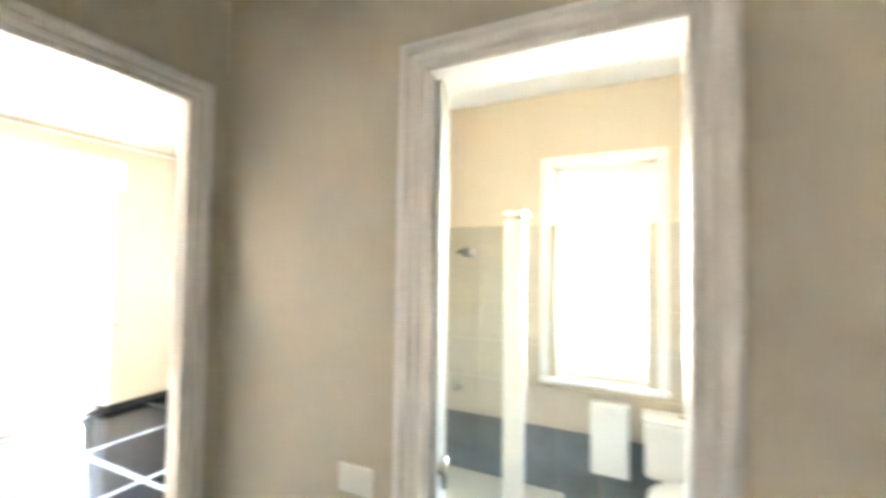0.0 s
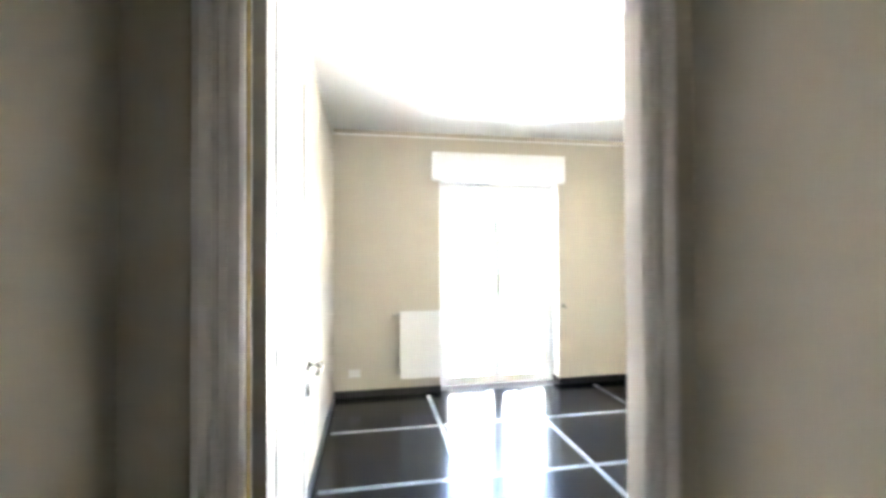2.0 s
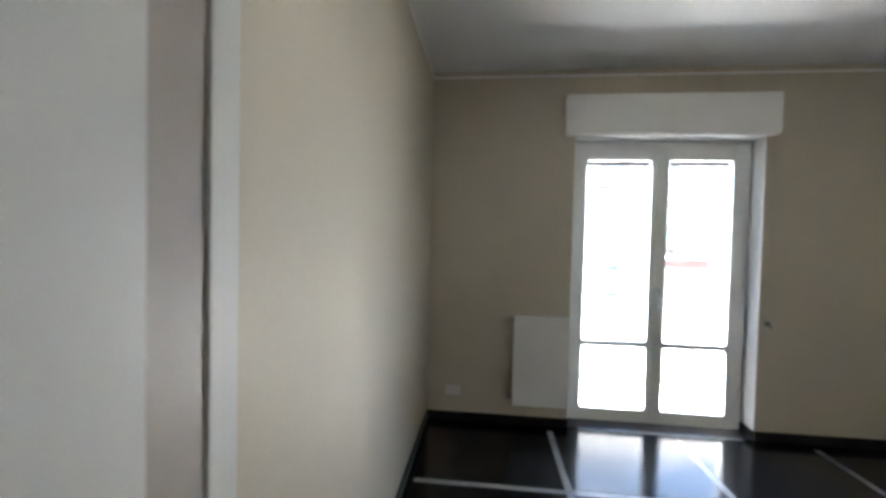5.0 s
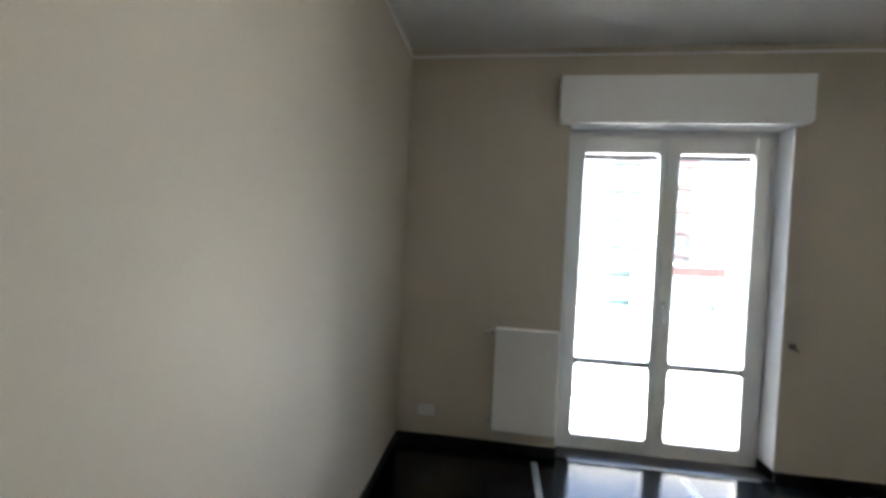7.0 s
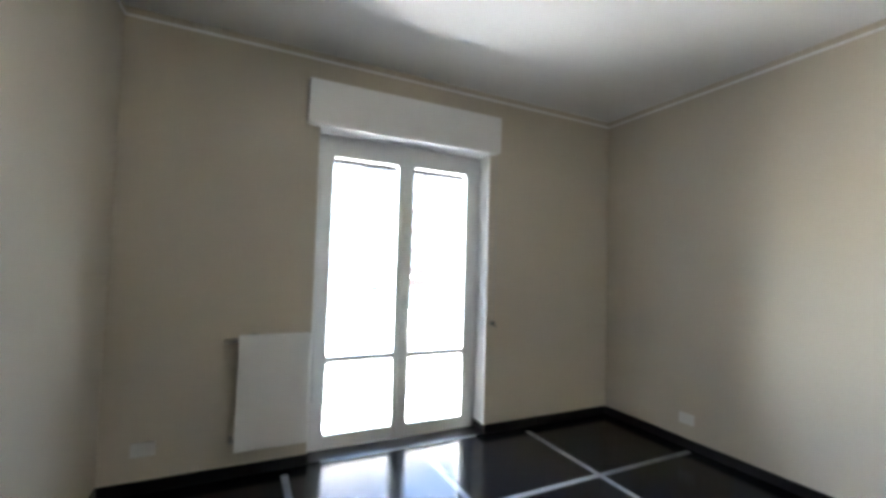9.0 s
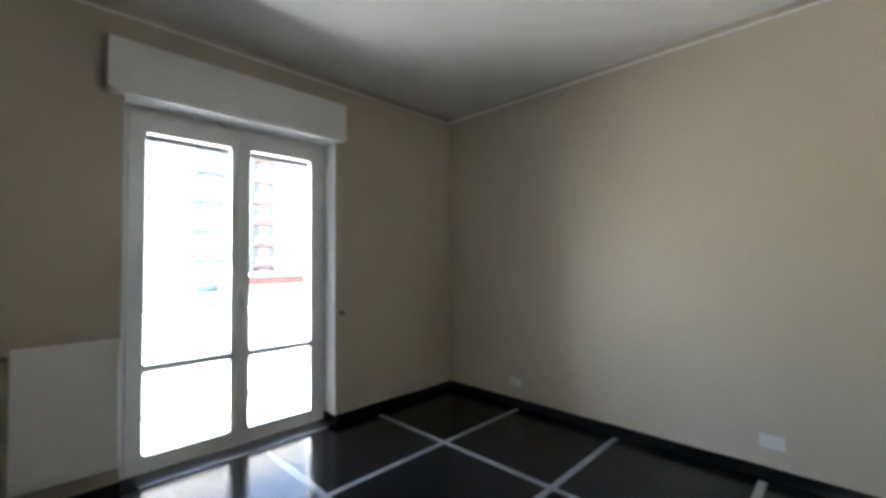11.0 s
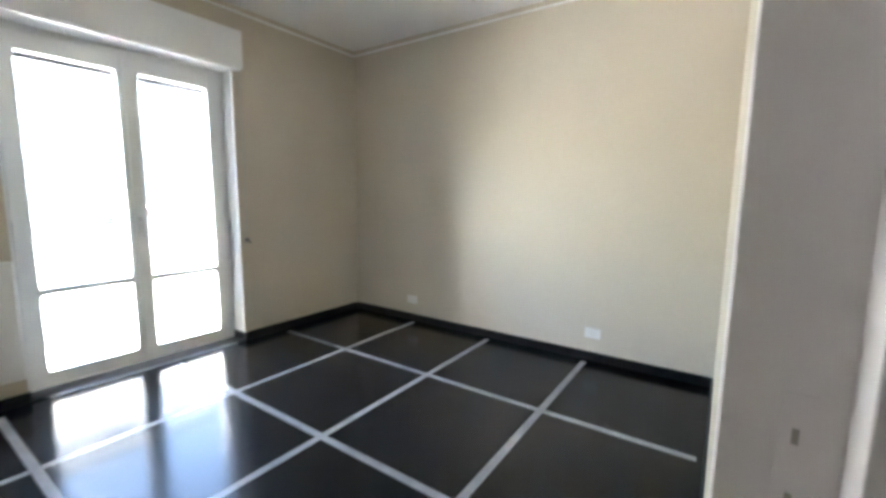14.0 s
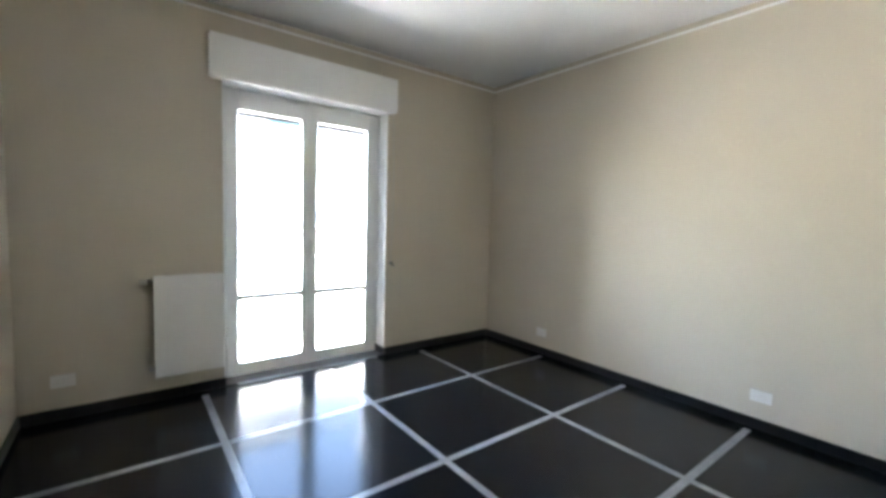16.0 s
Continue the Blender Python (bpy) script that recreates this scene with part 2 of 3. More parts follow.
for name, x, w in (("baseboard_reveal_a", WX0, 1), ("baseboard_reveal_b", WX1, -1)):
    structure(name, box(x, 0.0, 0, x + w * BT, 0.165, BH, bevel=0.003), BASE, "low polished black slate skirting in the window reveal", "skirting")


# ---- doors ----
CASING = [(0.0, 0.0), (0.0, 0.022), (0.006, 0.028), (0.016, 0.028), (0.020, 0.014), (0.030, 0.012), (0.034, 0.018), (0.044, 0.020), (0.050, 0.013), (0.060, 0.012), (0.064, 0.022), (0.076, 0.027), (0.088, 0.024), (0.094, 0.014), (0.096, 0.0)]


def casing(frame_ob, a, b, top, plane, axis, facing, shape=CASING):
    """Moulded casing on three sides of an opening from a to b; profile runs outwards from the opening's edge."""
    def at(u, z):
        return (u, plane, z) if axis == "x" else (plane, u, z)
    def side(u, z):
        return (u, 0, z) if axis == "x" else (0, u, z)
    f = (0, facing, 0) if axis == "x" else (facing, 0, 0)
    path = [(at(a, 0), side(-1, 0), f), (at(a, top), side(-1, 1), f), (at(b, top), side(1, 1), f), (at(b, 0), side(1, 0), f)]
    names = ("casing_side", "casing_head", "casing_side")
    for n, i in zip(names, range(3)):
        part(n, sweep(shape, path[i:i + 2]), JAMB, frame_ob)


frame_1 = thing("door_1_frame", "greyish-white lacquered door frame with moulded casing", "door frame", kind="structure")
casing(frame_1, DX0, DX1, DZ, HY, "x", -1)
FLAT = [(0.0, 0.0), (0.0, 0.005), (0.003, 0.007), (0.06, 0.007), (0.065, 0.004), (0.066, 0.0)]
casing(frame_1, RDX0, RDX1, DZ + 0.014, RY, "x", 1, FLAT)
STOP = -3.505
SEAL_Y = -3.53
bm = bmesh.new()
add_box(bm, DX0 - 0.03, HY - 0.02, 0, DX0, SEAL_Y, DZ, 0.002)
add_box(bm, RDX0 - 0.03, SEAL_Y, 0, DX0 - 0.003, SEAL_Y + 0.04, DZ, 0.002)
add_box(bm, RDX0 - 0.03, SEAL_Y + 0.04, 0, RDX0, RY, DZ + 0.014)
part("jamb", bm, JAMB, frame_1)
part("seal", box(DX0 - 0.006, SEAL_Y + 0.0005, 0, DX0 + 0.0015, SEAL_Y + 0.026, DZ, 0.0008), SEAL, frame_1, "ochre rubber door seal")
bm = bmesh.new()
add_box(bm, DX1, HY, 0, DX1 + 0.03, STOP, DZ, 0.002)
add_box(bm, DX1 + 0.003, STOP, 0, RDX1 + 0.03, STOP + 0.02, DZ, 0.002)
add_box(bm, RDX1, STOP + 0.02, 0, RDX1 + 0.03, RY, DZ + 0.014)
part("jamb", bm, JAMB, frame_1)
bm = bmesh.new()
add_box(bm, DX0 - 0.03, HY, DZ, DX1 + 0.03, STOP, DZ + 0.03, 0.002)
add_box(bm, RDX0 - 0.03, STOP, DZ + 0.014, RDX1 + 0.03, RY, DZ + 0.03)
part("jamb_head", bm, JAMB, frame_1)
strike = part("strike_plate", box(RDX1 - 0.0008, RY - 0.060, 0.99, RDX1 + 0.002, RY - 0.036, 1.11), JAMB, frame_1, "painted-over strike plate")
# slots are flat raised pieces; the brown stands for shade inside them
for z in (1.005, 1.065):
    part("latch_slot", box(RDX1 - 0.0014, RY - 0.051, z, RDX1 - 0.0008, RY - 0.046, z + 0.014), INLAY_AND_SHADE, strike, "latch slot, its inner shade painted as flat grey-brown")
for z in (0.25, 1.82):
    part("hinge", add_rod(rod((DX0 - 0.014, SEAL_Y + 0.053, z), (DX0 - 0.014, SEAL_Y + 0.053, z + 0.1), 0.009), (DX0 - 0.014, SEAL_Y + 0.053, z + 0.1), (DX0 - 0.014, SEAL_Y + 0.053, z + 0.108), 0.009, 0.003), PALEMETAL, frame_1, "pale steel hinge knuckle")


def lever(parent, x, y, z, s, point):
    """Rosette, neck and lever on a face square to y; s: the way it faces, point: the way the lever points along x."""
    ros = part("rosette", rod((x, y, z), (x, y + s * 0.009, z), 0.026, 0.024, 24), CHROME, parent, "satin chrome rosette", True)
    bm = rod((x, y + s * 0.009, z), (x, y + s * 0.05, z), 0.009, n=14)
    add_rod(bm, (x - point * 0.008, y + s * 0.05, z), (x + point * 0.06, y + s * 0.054, z + 0.002), 0.0095, 0.0085, 14)
    add_rod(bm, (x + point * 0.06, y + s * 0.054, z + 0.002), (x + point * 0.118, y + s * 0.046, z - 0.002), 0.0085, 0.007, 14)
    part("door_handle", bm, CHROME, parent, "bright satin chrome lever handle", True)
    key = rod((x, y, z - 0.09), (x, y + s * 0.009, z - 0.09), 0.026, 0.024, 24)
    part("key_rosette", key, CHROME, parent, "satin chrome keyhole rosette", True)
    part("keyhole", box(x - 0.003, y + s * 0.009, z - 0.102, x + 0.003, y + s * 0.0105, z - 0.080, 0.0008), GREY, parent, "dark keyhole slot")


# the open leaf: built closed along x from its hinge, room face at y = 0, then swung into the room
LW = 0.690
door = thing("door_1", "white lacquered flush door standing open into the bedroom", "door", (0.119, -3.483, 0), 91.5, kind="structure")
bm = bmesh.new()
add_box(bm, 0.012, -0.046, 0.008, 0.104, -0.018, DZ - 0.006, 0.0025)
add_box(bm, 0.122, -0.046, 0.008, 0.545, -0.018, DZ - 0.006, 0.0025)
add_box(bm, 0.632, -0.046, 0.008, LW - 0.002, -0.018, DZ - 0.006, 0.0025)
add_box(bm, 0.012, -0.030, 0.008, LW - 0.002, -0.0178, DZ - 0.007)
add_box(bm, -0.001, -0.0185, 0.008, LW + 0.011, 0, DZ + 0.008, 0.0025)
leaf = part("leaf", bm, DOORW, door)
for a, b in ((0.1045, 0.1215), (0.5455, 0.6315)):
    part("inlay_strip", box(a, -0.041, 0.010, b, -0.0298, DZ - 0.008), INLAY_AND_SHADE, door, "recessed grey-brown inlay strip")
# thin strip over the white hinge edge; its brown imitates shade there
part("hinge_edge_shade", box(0.0100, -0.0455, 0.010, 0.0118, -0.0190, DZ - 0.008), INLAY_AND_SHADE, door, "hinge-side edge, its shade painted in grey-brown")
part("lock_edge", box(LW - 0.0025, -0.040, 0.92, LW - 0.0005, -0.024, 1.14, 0.0006), STEEL, door, "narrow steel lock plate")
lever(door, 0.661, -0.046, 1.075, -1, -1)
lever(door, 0.661, 0.0, 1.075, 1, -1)

# bathroom door frame, its leaf slid into the wall with the edge showing
frame_2 = thing("door_2_frame", "greyish-white lacquered bathroom door frame with moulded casing", "door frame", kind="structure")
casing(frame_2, BDY0, BDY1, DZ, HXR, "y", -1)
for u, w in ((BDY0, -1), (BDY1, 1)):
    for xa, xb in ((HXR, HXR + 0.026), (HXR + 0.068, BX0 - 0.045)) if w > 0 else ((HXR, BX0 - 0.045),):
        part("jamb", box(xa, u, 0, xb, u + w * 0.03, DZ, 0.002), JAMB, frame_2)
    part("stop", box(BX0 - 0.042, u + w * 0.003, 0, BX0 + 0.012, u + w * 0.03, DZ, 0.003), DOORW, frame_2, "cream-white inner door lining")
part("jamb_head", box(HXR, BDY0 - 0.03, DZ, BX0 + 0.01, BDY1 + 0.03, DZ + 0.03, 0.002), JAMB, frame_2)
leaf_2 = thing("door_2", "white lacquered bathroom door slid nearly into the wall", "door", kind="structure")
part("leaf_edge", box(HXR + 0.028, BDY1 - 0.020, 0.01, HXR + 0.066, BDY1 + 0.028, DZ - 0.004, 0.003), DOORW, leaf_2)
bm = rod((HXR + 0.047, BDY1 - 0.020, 1.0), (HXR + 0.047, BDY1 - 0.028, 1.0), 0.018, n=18)
add_rod(bm, (HXR + 0.047, BDY1 - 0.033, 1.03), (HXR + 0.047, BDY1 - 0.033, 0.95), 0.010, 0.008, 14)
part("door_handle", bm, CHROME, leaf_2, "bright chrome door pull", True)


# ---- French window ----
FY0, FY1 = 0.165, 0.235                 # depth of the fixed frame
window = thing("window_1", "white lacquered two-leaf French window, closed", "window", kind="structure")
part("frame_post", box(WX0, FY0, 0.0, WX0 + 0.055, FY1, WZ, 0.003), WINW, window)
part("frame_post", box(WX1 - 0.055, FY0, 0.0, WX1, FY1, WZ, 0.003), WINW, window)
part("frame_head", box(WX0 + 0.055, FY0, WZ - 0.06, WX1 - 0.055, FY1, WZ, 0.003), WINW, window)
part("window_sill", box(WX0, -0.004, -0.018, WX1, WT + 0.05, 0.006, 0.003), BASE, window, "black slate threshold")
MID = (WX0 + WX1) / 2


def sash(x0, x1, inner):
    """One glazed leaf; inner: the stile at the meeting side, +1 right or -1 left."""
    z0, z1, y0, y1 = 0.012, WZ - 0.045, FY0 - 0.018, FY0 + 0.042
    s = part("sash", bmesh.new(), WINW, window)
    lo, hi = (0.092, 0.062) if inner > 0 else (0.062, 0.092)
    part("stile", box(x0, y0, z0, x0 + lo, y1, z1, 0.006, 3), WINW, s)
    part("stile", box(x1 - hi, y0, z0, x1, y1, z1, 0.006, 3), WINW, s)
    part("top_rail", box(x0 + lo, y0 + 0.003, 2.112, x1 - hi, y1, z1, 0.005), WINW, s)
    part("bottom_rail", box(x0 + lo, y0 + 0.003, z0, x1 - hi, y1, 0.108, 0.005), WINW, s)
    part("glazing_bar", box(x0 + lo, y0 + 0.010, 0.617, x1 - hi, y1 - 0.006, 0.660, 0.005), WINW, s)
    # rounded corners of the glazing rebate
    r = 0.022
    for za, zb in ((0.108, 0.617), (0.660, 2.112)):
        for cx, sx in ((x0 + lo, 1), (x1 - hi, -1)):
            for cz, sz in ((za, 1), (zb, -1)):
                bm = bmesh.new()
                rim = [(cx, cz)] + [(cx + sx * r * (1 - math.sin(radians(a))), cz + sz * r * (1 - math.cos(radians(a)))) for a in (0, 22, 45, 68, 90)]
                near, far = ([bm.verts.new((px, py, pz)) for px, pz in rim] for py in (y0 + 0.012, y1 - 0.006))
                bm.faces.new(near)
                bm.faces.new(far[::-1])
                for k in range(len(rim)):
                    bm.faces.new((near[k], far[k], far[(k + 1) % len(rim)], near[(k + 1) % len(rim)]))
                bmesh.ops.recalc_face_normals(bm, faces=bm.faces)
                part("glazing_corner", bm, WINW, s)
    for za, zb in ((0.108, 0.617), (0.660, 2.112)):
        pane = part("pane", box(x0 + lo - 0.008, y0 + 0.028, za - 0.008, x1 - hi + 0.008, y0 + 0.032, zb + 0.008), GLASS, s, "clear window pane")
        pane.visible_shadow = False
    return s


sash(WX0 + 0.04, MID + 0.012, 1).name = "sash_left"
sash(MID + 0.012, WX1 - 0.04, -1).name = "sash_right"
part("meeting_cover", box(MID - 0.018, FY0 - 0.034, 0.02, MID + 0.036, FY0 - 0.018, WZ - 0.05, 0.006, 3), WINW, window)
bm = box(MID - 0.006, FY0 - 0.044, 0.98, MID + 0.024, FY0 - 0.034, 1.10, 0.004)
add_rod(bm, (MID + 0.009, FY0 - 0.044, 1.06), (MID + 0.009, FY0 - 0.075, 1.06), 0.009)
add_rod(bm, (MID + 0.009, FY0 - 0.075, 1.07), (MID + 0.009, FY0 - 0.075, 0.95), 0.009, 0.007)
part("window_handle", bm, PALEMETAL, window, "satin metal window handle", True)
for x in (WX0 + 0.04, WX1 - 0.04):
    for z in (0.25, 1.1, 1.95):
        part("hinge", rod((x, FY0 - 0.022, z), (x, FY0 - 0.022, z + 0.09), 0.007), WINW, window)

for x, w in ((WX0, 1), (WX1, -1)):
    part("reveal_lining", box(x, 0.001, BH + 0.001, x + w * 0.006, FY0 - 0.0005, WZ, 0.001), CEIL, window, "white painted window reveal")
part("reveal_head", box(WX0 + 0.007, 0.001, WZ - 0.006, WX1 - 0.007, FY0 - 0.0005, WZ - 0.0005), CEIL, window)

# roller shutter: its box indoors, the rolled curtain's foot outside, and the belt
shutter = thing("roller_shutter_box", "white painted wooden roller shutter box over the French window", "shutter box", (0, 0, 0))
bm = box(1.02, -0.088, 2.270, 2.522, 0.0, 2.558, 0.004)
part("front", bm, BOXW, shutter)
part("bottom_lip", box(1.035, -0.085, 2.254, 2.508, -0.070, 2.2705, 0.003), BOXW, shutter)
part("underside", box(1.035, -0.070, 2.262, 2.508, 0.0, 2.2705), CEIL, shutter)
curtain = thing("roller_shutter", "raised roller shutter, its last dark slats showing", "shutter", (0, 0, 0))
for i in range(5):
    part("slat", box(WX0 + 0.01, FY1 + 0.014, 2.084 + i * 0.048, WX1 - 0.01, FY1 + 0.026, 2.1315 + i * 0.048, 0.003), SHUTTER, curtain)
for x in (WX0, WX1 - 0.014):
    part("guide_rail", box(x, FY1 + 0.001, 0.0, x + 0.014, FY1 + 0.033, WZ, 0.002), WINW, curtain)
belt = thing("shutter_belt", "narrow grey woven roller shutter belt hanging on the wall", "shutter belt", (2.522, 0, 0))
prof = [(-0.008, -0.0008), (0.008, -0.0008), (0.008, 0.0008), (-0.008, 0.0008)]
pts = []
for k in range(13):
    f = k / 12
    pts.append(((0.012 * math.sin(f * math.pi), -0.010 - 0.006 * math.sin(f * math.pi), 2.27 - f * 1.37), (1, 0, 0), (0, -1, 0)))
part("belt", sweep(prof, pts), BELT, belt)
bm = box(-0.014, -0.034, 0.865, 0.014, 0.0, 0.90, 0.005)
add_rod(bm, (0.0, -0.03, 0.872), (0.022, -0.045, 0.856), 0.007, 0.006)
part("cleat", bm, GREY, belt, "dark grey belt hook")

# ---- radiator ----
rad = thing("radiator", "white enamelled flat panel radiator beside the French window", "radiator", (0, 0, 0))
RX0, RX1, RZ0, RZ1 = 0.672, 1.088, 0.195, 0.885
part("front_panel", box(RX0, -0.128, RZ0, RX1, -0.112, RZ1, 0.006, 3), RADW, rad)
part("rear_panel", box(RX0 + 0.006, -0.052, RZ0 + 0.01, RX1 - 0.004, -0.036, RZ1 - 0.012, 0.005), RADW, rad)
bm = bmesh.new()
for k in range(17):
    x = RX0 + 0.02 + k * (RX1 - RX0 - 0.04) / 16
    add_box(bm, x - 0.001, -0.112, RZ0 + 0.03, x + 0.001, -0.052, RZ1 - 0.03)
part("convector_fins", bm, RADW, rad)
for x in (RX0 + 0.003, RX1 - 0.009):
    part("side_grille", box(x, -0.116, RZ0 + 0.01, x + 0.006, -0.046, RZ1 - 0.008, 0.002), RADW, rad)
bm = bmesh.new()
for k in range(9):
    add_box(bm, RX0 + 0.009, -0.110 + k * 0.007, RZ1 - 0.012, RX1 - 0.009, -0.107 + k * 0.007, RZ1 - 0.006)
part("top_grille", bm, RADW, rad)
for z in (RZ0 + 0.05, RZ1 - 0.04):
    part("bracket", box(RX0 + 0.07, -0.04, z, RX0 + 0.10, 0.0, z + 0.03), GREY, rad)
    bm = rod((RX0 + 0.004, -0.080, z), (RX0 - 0.03, -0.080, z), 0.011)
    add_rod(bm, (RX0 - 0.02, -0.080, z), (RX0 - 0.02, 0.0, z), 0.008)
    part("pipe_union", bm, STEEL, rad, "dull metal pipe union", True)
bm = rod((RX0 - 0.03, -0.080, RZ1 - 0.04), (RX0 - 0.075, -0.080, RZ1 - 0.04), 0.017, 0.014)
part("valve_knob", bm, BELT, rad, "cream plastic valve knob", True)


# ---- sockets and switch ----
def socket(name, label, m, count=3, group=""):
    """A cover plate with modules, built flat against its wall; it faces local -y."""
    ob = tagged(new(name), label, name.split("_")[-1], group)
    ob.matrix_basis = m
    part("cover_plate", box(-0.06, -0.010, -0.04, 0.06, 0, 0.04, 0.004, 3), PLASTIC, ob)
    for k in range(count):
        x = (k - (count - 1) / 2) * 0.027
        mod = part("module", box(x - 0.0125, -0.0125, -0.0225, x + 0.0125, -0.0095, 0.0225, 0.0015), PLASTIC, ob)
        if name == "wall_socket":
            for dz in (-0.011, 0, 0.011):
                part("contact_hole", rod((x, -0.0127, dz), (x, -0.0115, dz), 0.0022, n=10), BELT, mod)
    return ob


socket("wall_socket", "white plastic wall socket low on the beige wall", pose(RX, -2.60, 0.222, 0, 0, -90), 3, "bedroom sockets")
socket("wall_socket", "white plastic wall socket near the room corner", pose(RX, -0.80, 0.218, 0, 0, -90), 2, "bedroom sockets")
socket("wall_socket", "white plastic wall socket near the radiator", pose(0.21, 0, 0.245), 3, "bedroom sockets")
socket("light_switch", "white plastic light switch plate on the taupe hall wall", pose(HXR, -4.135, 0.935, 0, 0, -90), 3)

# ceiling rose with bare lead in the middle of the bedroom
rose = thing("ceiling_hook", "small bare ceiling hook with a grey wire end", "ceiling hook", (2.04, -1.66, RZ))
part("cap", rod((0, 0, 0), (0, 0, -0.012), 0.022, 0.016, 20), PLASTIC, rose, "", True)
part("wire", add_rod(rod((0, 0, -0.01), (0.004, 0.002, -0.03), 0.003, n=8), (0.004, 0.002, -0.03), (-0.003, 0.0, -0.055), 0.003, 0.002, 8), BELT, rose, "pale wire end")

# ---- bathroom ----
bath_window = thing("window_2", "white lacquered bathroom window with a bright frosted pane", "window", kind="structure")
part("window_sill", box(BX1 - 0.05, BWY0 - 0.06, BWZ0 - 0.035, BX1 + 0.30, BWY1 + 0.06, BWZ0, 0.006), WINW, bath_window, "white stone window sill")
for y in (BWY0, BWY1 - 0.07):
    part("stile", box(BX1 + 0.10, y, BWZ0, BX1 + 0.16, y + 0.07, BWZ1, 0.004), WINW, bath_window)
for z in (BWZ0, BWZ1 - 0.08):
    part("rail", box(BX1 + 0.10, BWY0 + 0.07, z, BX1 + 0.16, BWY1 - 0.07, z + 0.08, 0.004), WINW, bath_window)
for a, b in (((BWY0 - 0.06, BWZ0), (BWY0, BWZ1 + 0.06)), ((BWY1, BWZ0), (BWY1 + 0.06, BWZ1 + 0.06)), ((BWY0, BWZ1), (BWY1, BWZ1 + 0.06))):
    part("casing", box(BX1 - 0.018, a[0], a[1], BX1, b[0], b[1], 0.004), WINW, bath_window)
p = part("pane", box(BX1 + 0.128, BWY0 + 0.062, BWZ0 + 0.072, BX1 + 0.132, BWY1 - 0.062, BWZ1 - 0.072), FROSTED, bath_window)
p.visible_shadow = False

shower = thing("shower_cabin", "corner shower cabin with cream-white posts and clear glass", "shower", (0, 0, 0))
SX, SY = 1.87, -4.425
part("tray", box(SX - 0.02, SY - 0.02, 0.0, BX1, BY1, 0.13, 0.015, 3), PLASTIC, shower, "white ceramic shower tray")
part("corner_post", box(SX, SY, 0.13, SX + 0.06, SY + 0.09, 1.765, 0.02, 5), PLASTIC, shower)
part("post_cap", box(SX - 0.006, SY - 0.006, 1.765, SX + 0.066, SY + 0.096, 1.795, 0.01), CHROME, shower, "bright chrome post cap")
part("wall_post", box(SX + 0.006, BY1 - 0.03, 0.13, SX + 0.04, BY1, 1.75, 0.006), PLASTIC, shower)
g = part("glass_panel", box(SX + 0.019, SY + 0.09, 0.13, SX + 0.025, BY1 - 0.03, 1.73), SHOWER_GLASS, shower)
g.visible_shadow = False
column = thing("shower_mixer", "chrome shower mixer with a short arm on beige tiles", "shower mixer", (0, 0, 0))
part("arm", add_rod(rod((BX1 - 0.008, -3.70, 1.64), (BX1 - 0.16, -3.85, 1.66), 0.011), (BX1 - 0.16, -3.85, 1.66), (BX1 - 0.17, -3.85, 1.61), 0.03, 0.04), STEEL, column, "", True)
part("mixer", add_rod(rod((BX1 - 0.008, -3.72, 0.70), (BX1 - 0.07, -3.72, 0.70), 0.025), (BX1 - 0.06, -3.72, 0.71), (BX1 - 0.06, -3.72, 0.80), 0.012), STEEL, column, "", True)

toilet = thing("toilet", "white ceramic toilet with closed lid under the window", "toilet", (2.42, -5.09, 0))


def oval(bm, rings, n=28):
    """Lofted ovals: (centre x, z, half length, half width)."""
    loops = [[bm.verts.new((cx + a * math.cos(2 * math.pi * i / n), b * math.sin(2 * math.pi * i / n), z)) for i in range(n)] for cx, z, a, b in rings]
    for r, s in zip(loops, loops[1:]):
        for i in range(n):
            bm.faces.new((r[i], r[(i + 1) % n], s[(i + 1) % n], s[i]))
    bm.faces.new(loops[0][::-1])
    bm.faces.new(loops[-1])
    return bm


part("bowl", oval(bmesh.new(), [(0.06, 0.0, 0.17, 0.11), (0.06, 0.06, 0.16, 0.10), (0.03, 0.2, 0.18, 0.13), (0.0, 0.33, 0.24, 0.175), (0.0, 0.39, 0.245, 0.18)]), PLASTIC, toilet, "", True)
part("seat_lid", oval(bmesh.new(), [(0, 0.392, 0.245, 0.18), (0, 0.40, 0.252, 0.187), (0, 0.425, 0.25, 0.185), (0, 0.435, 0.235, 0.17)]), PLASTIC, toilet, "", True)
part("cistern", box(0.25, -0.19, 0.40, 0.43, 0.19, 0.70, 0.025, 4), PLASTIC, toilet)
part("cistern_lid", box(0.24, -0.20, 0.70, 0.43, 0.20, 0.73, 0.012, 3), PLASTIC, toilet)
part("neck", box(0.18, -0.10, 0.15, 0.43, 0.10, 0.40, 0.02, 3), PLASTIC, toilet)
part("flush_button", rod((0.33, 0, 0.73), (0.33, 0, 0.737), 0.022, n=20), CHROME, toilet, "", True)
brad = thing("bathroom_radiator", "small white panel radiator under the bathroom window", "radiator", (0, 0, 0))
part("panel", box(BX1 - 0.10, -4.82, 0.33, BX1 - 0.03, -4.61, 0.75, 0.012, 3), RADW, brad)
part("bracket", box(BX1 - 0.03, -4.76, 0.42, BX1, -4.68, 0.66), GREY, brad)

# ---- balcony ----
structure("balcony_floor", box(-1.2, WT, -0.22, 5.2, 1.45, -0.03), TERRACE, "pale tiled balcony floor", "balcony")
par = thing("balcony_parapet", "solid pale rendered balcony parapet", "parapet", kind="structure")
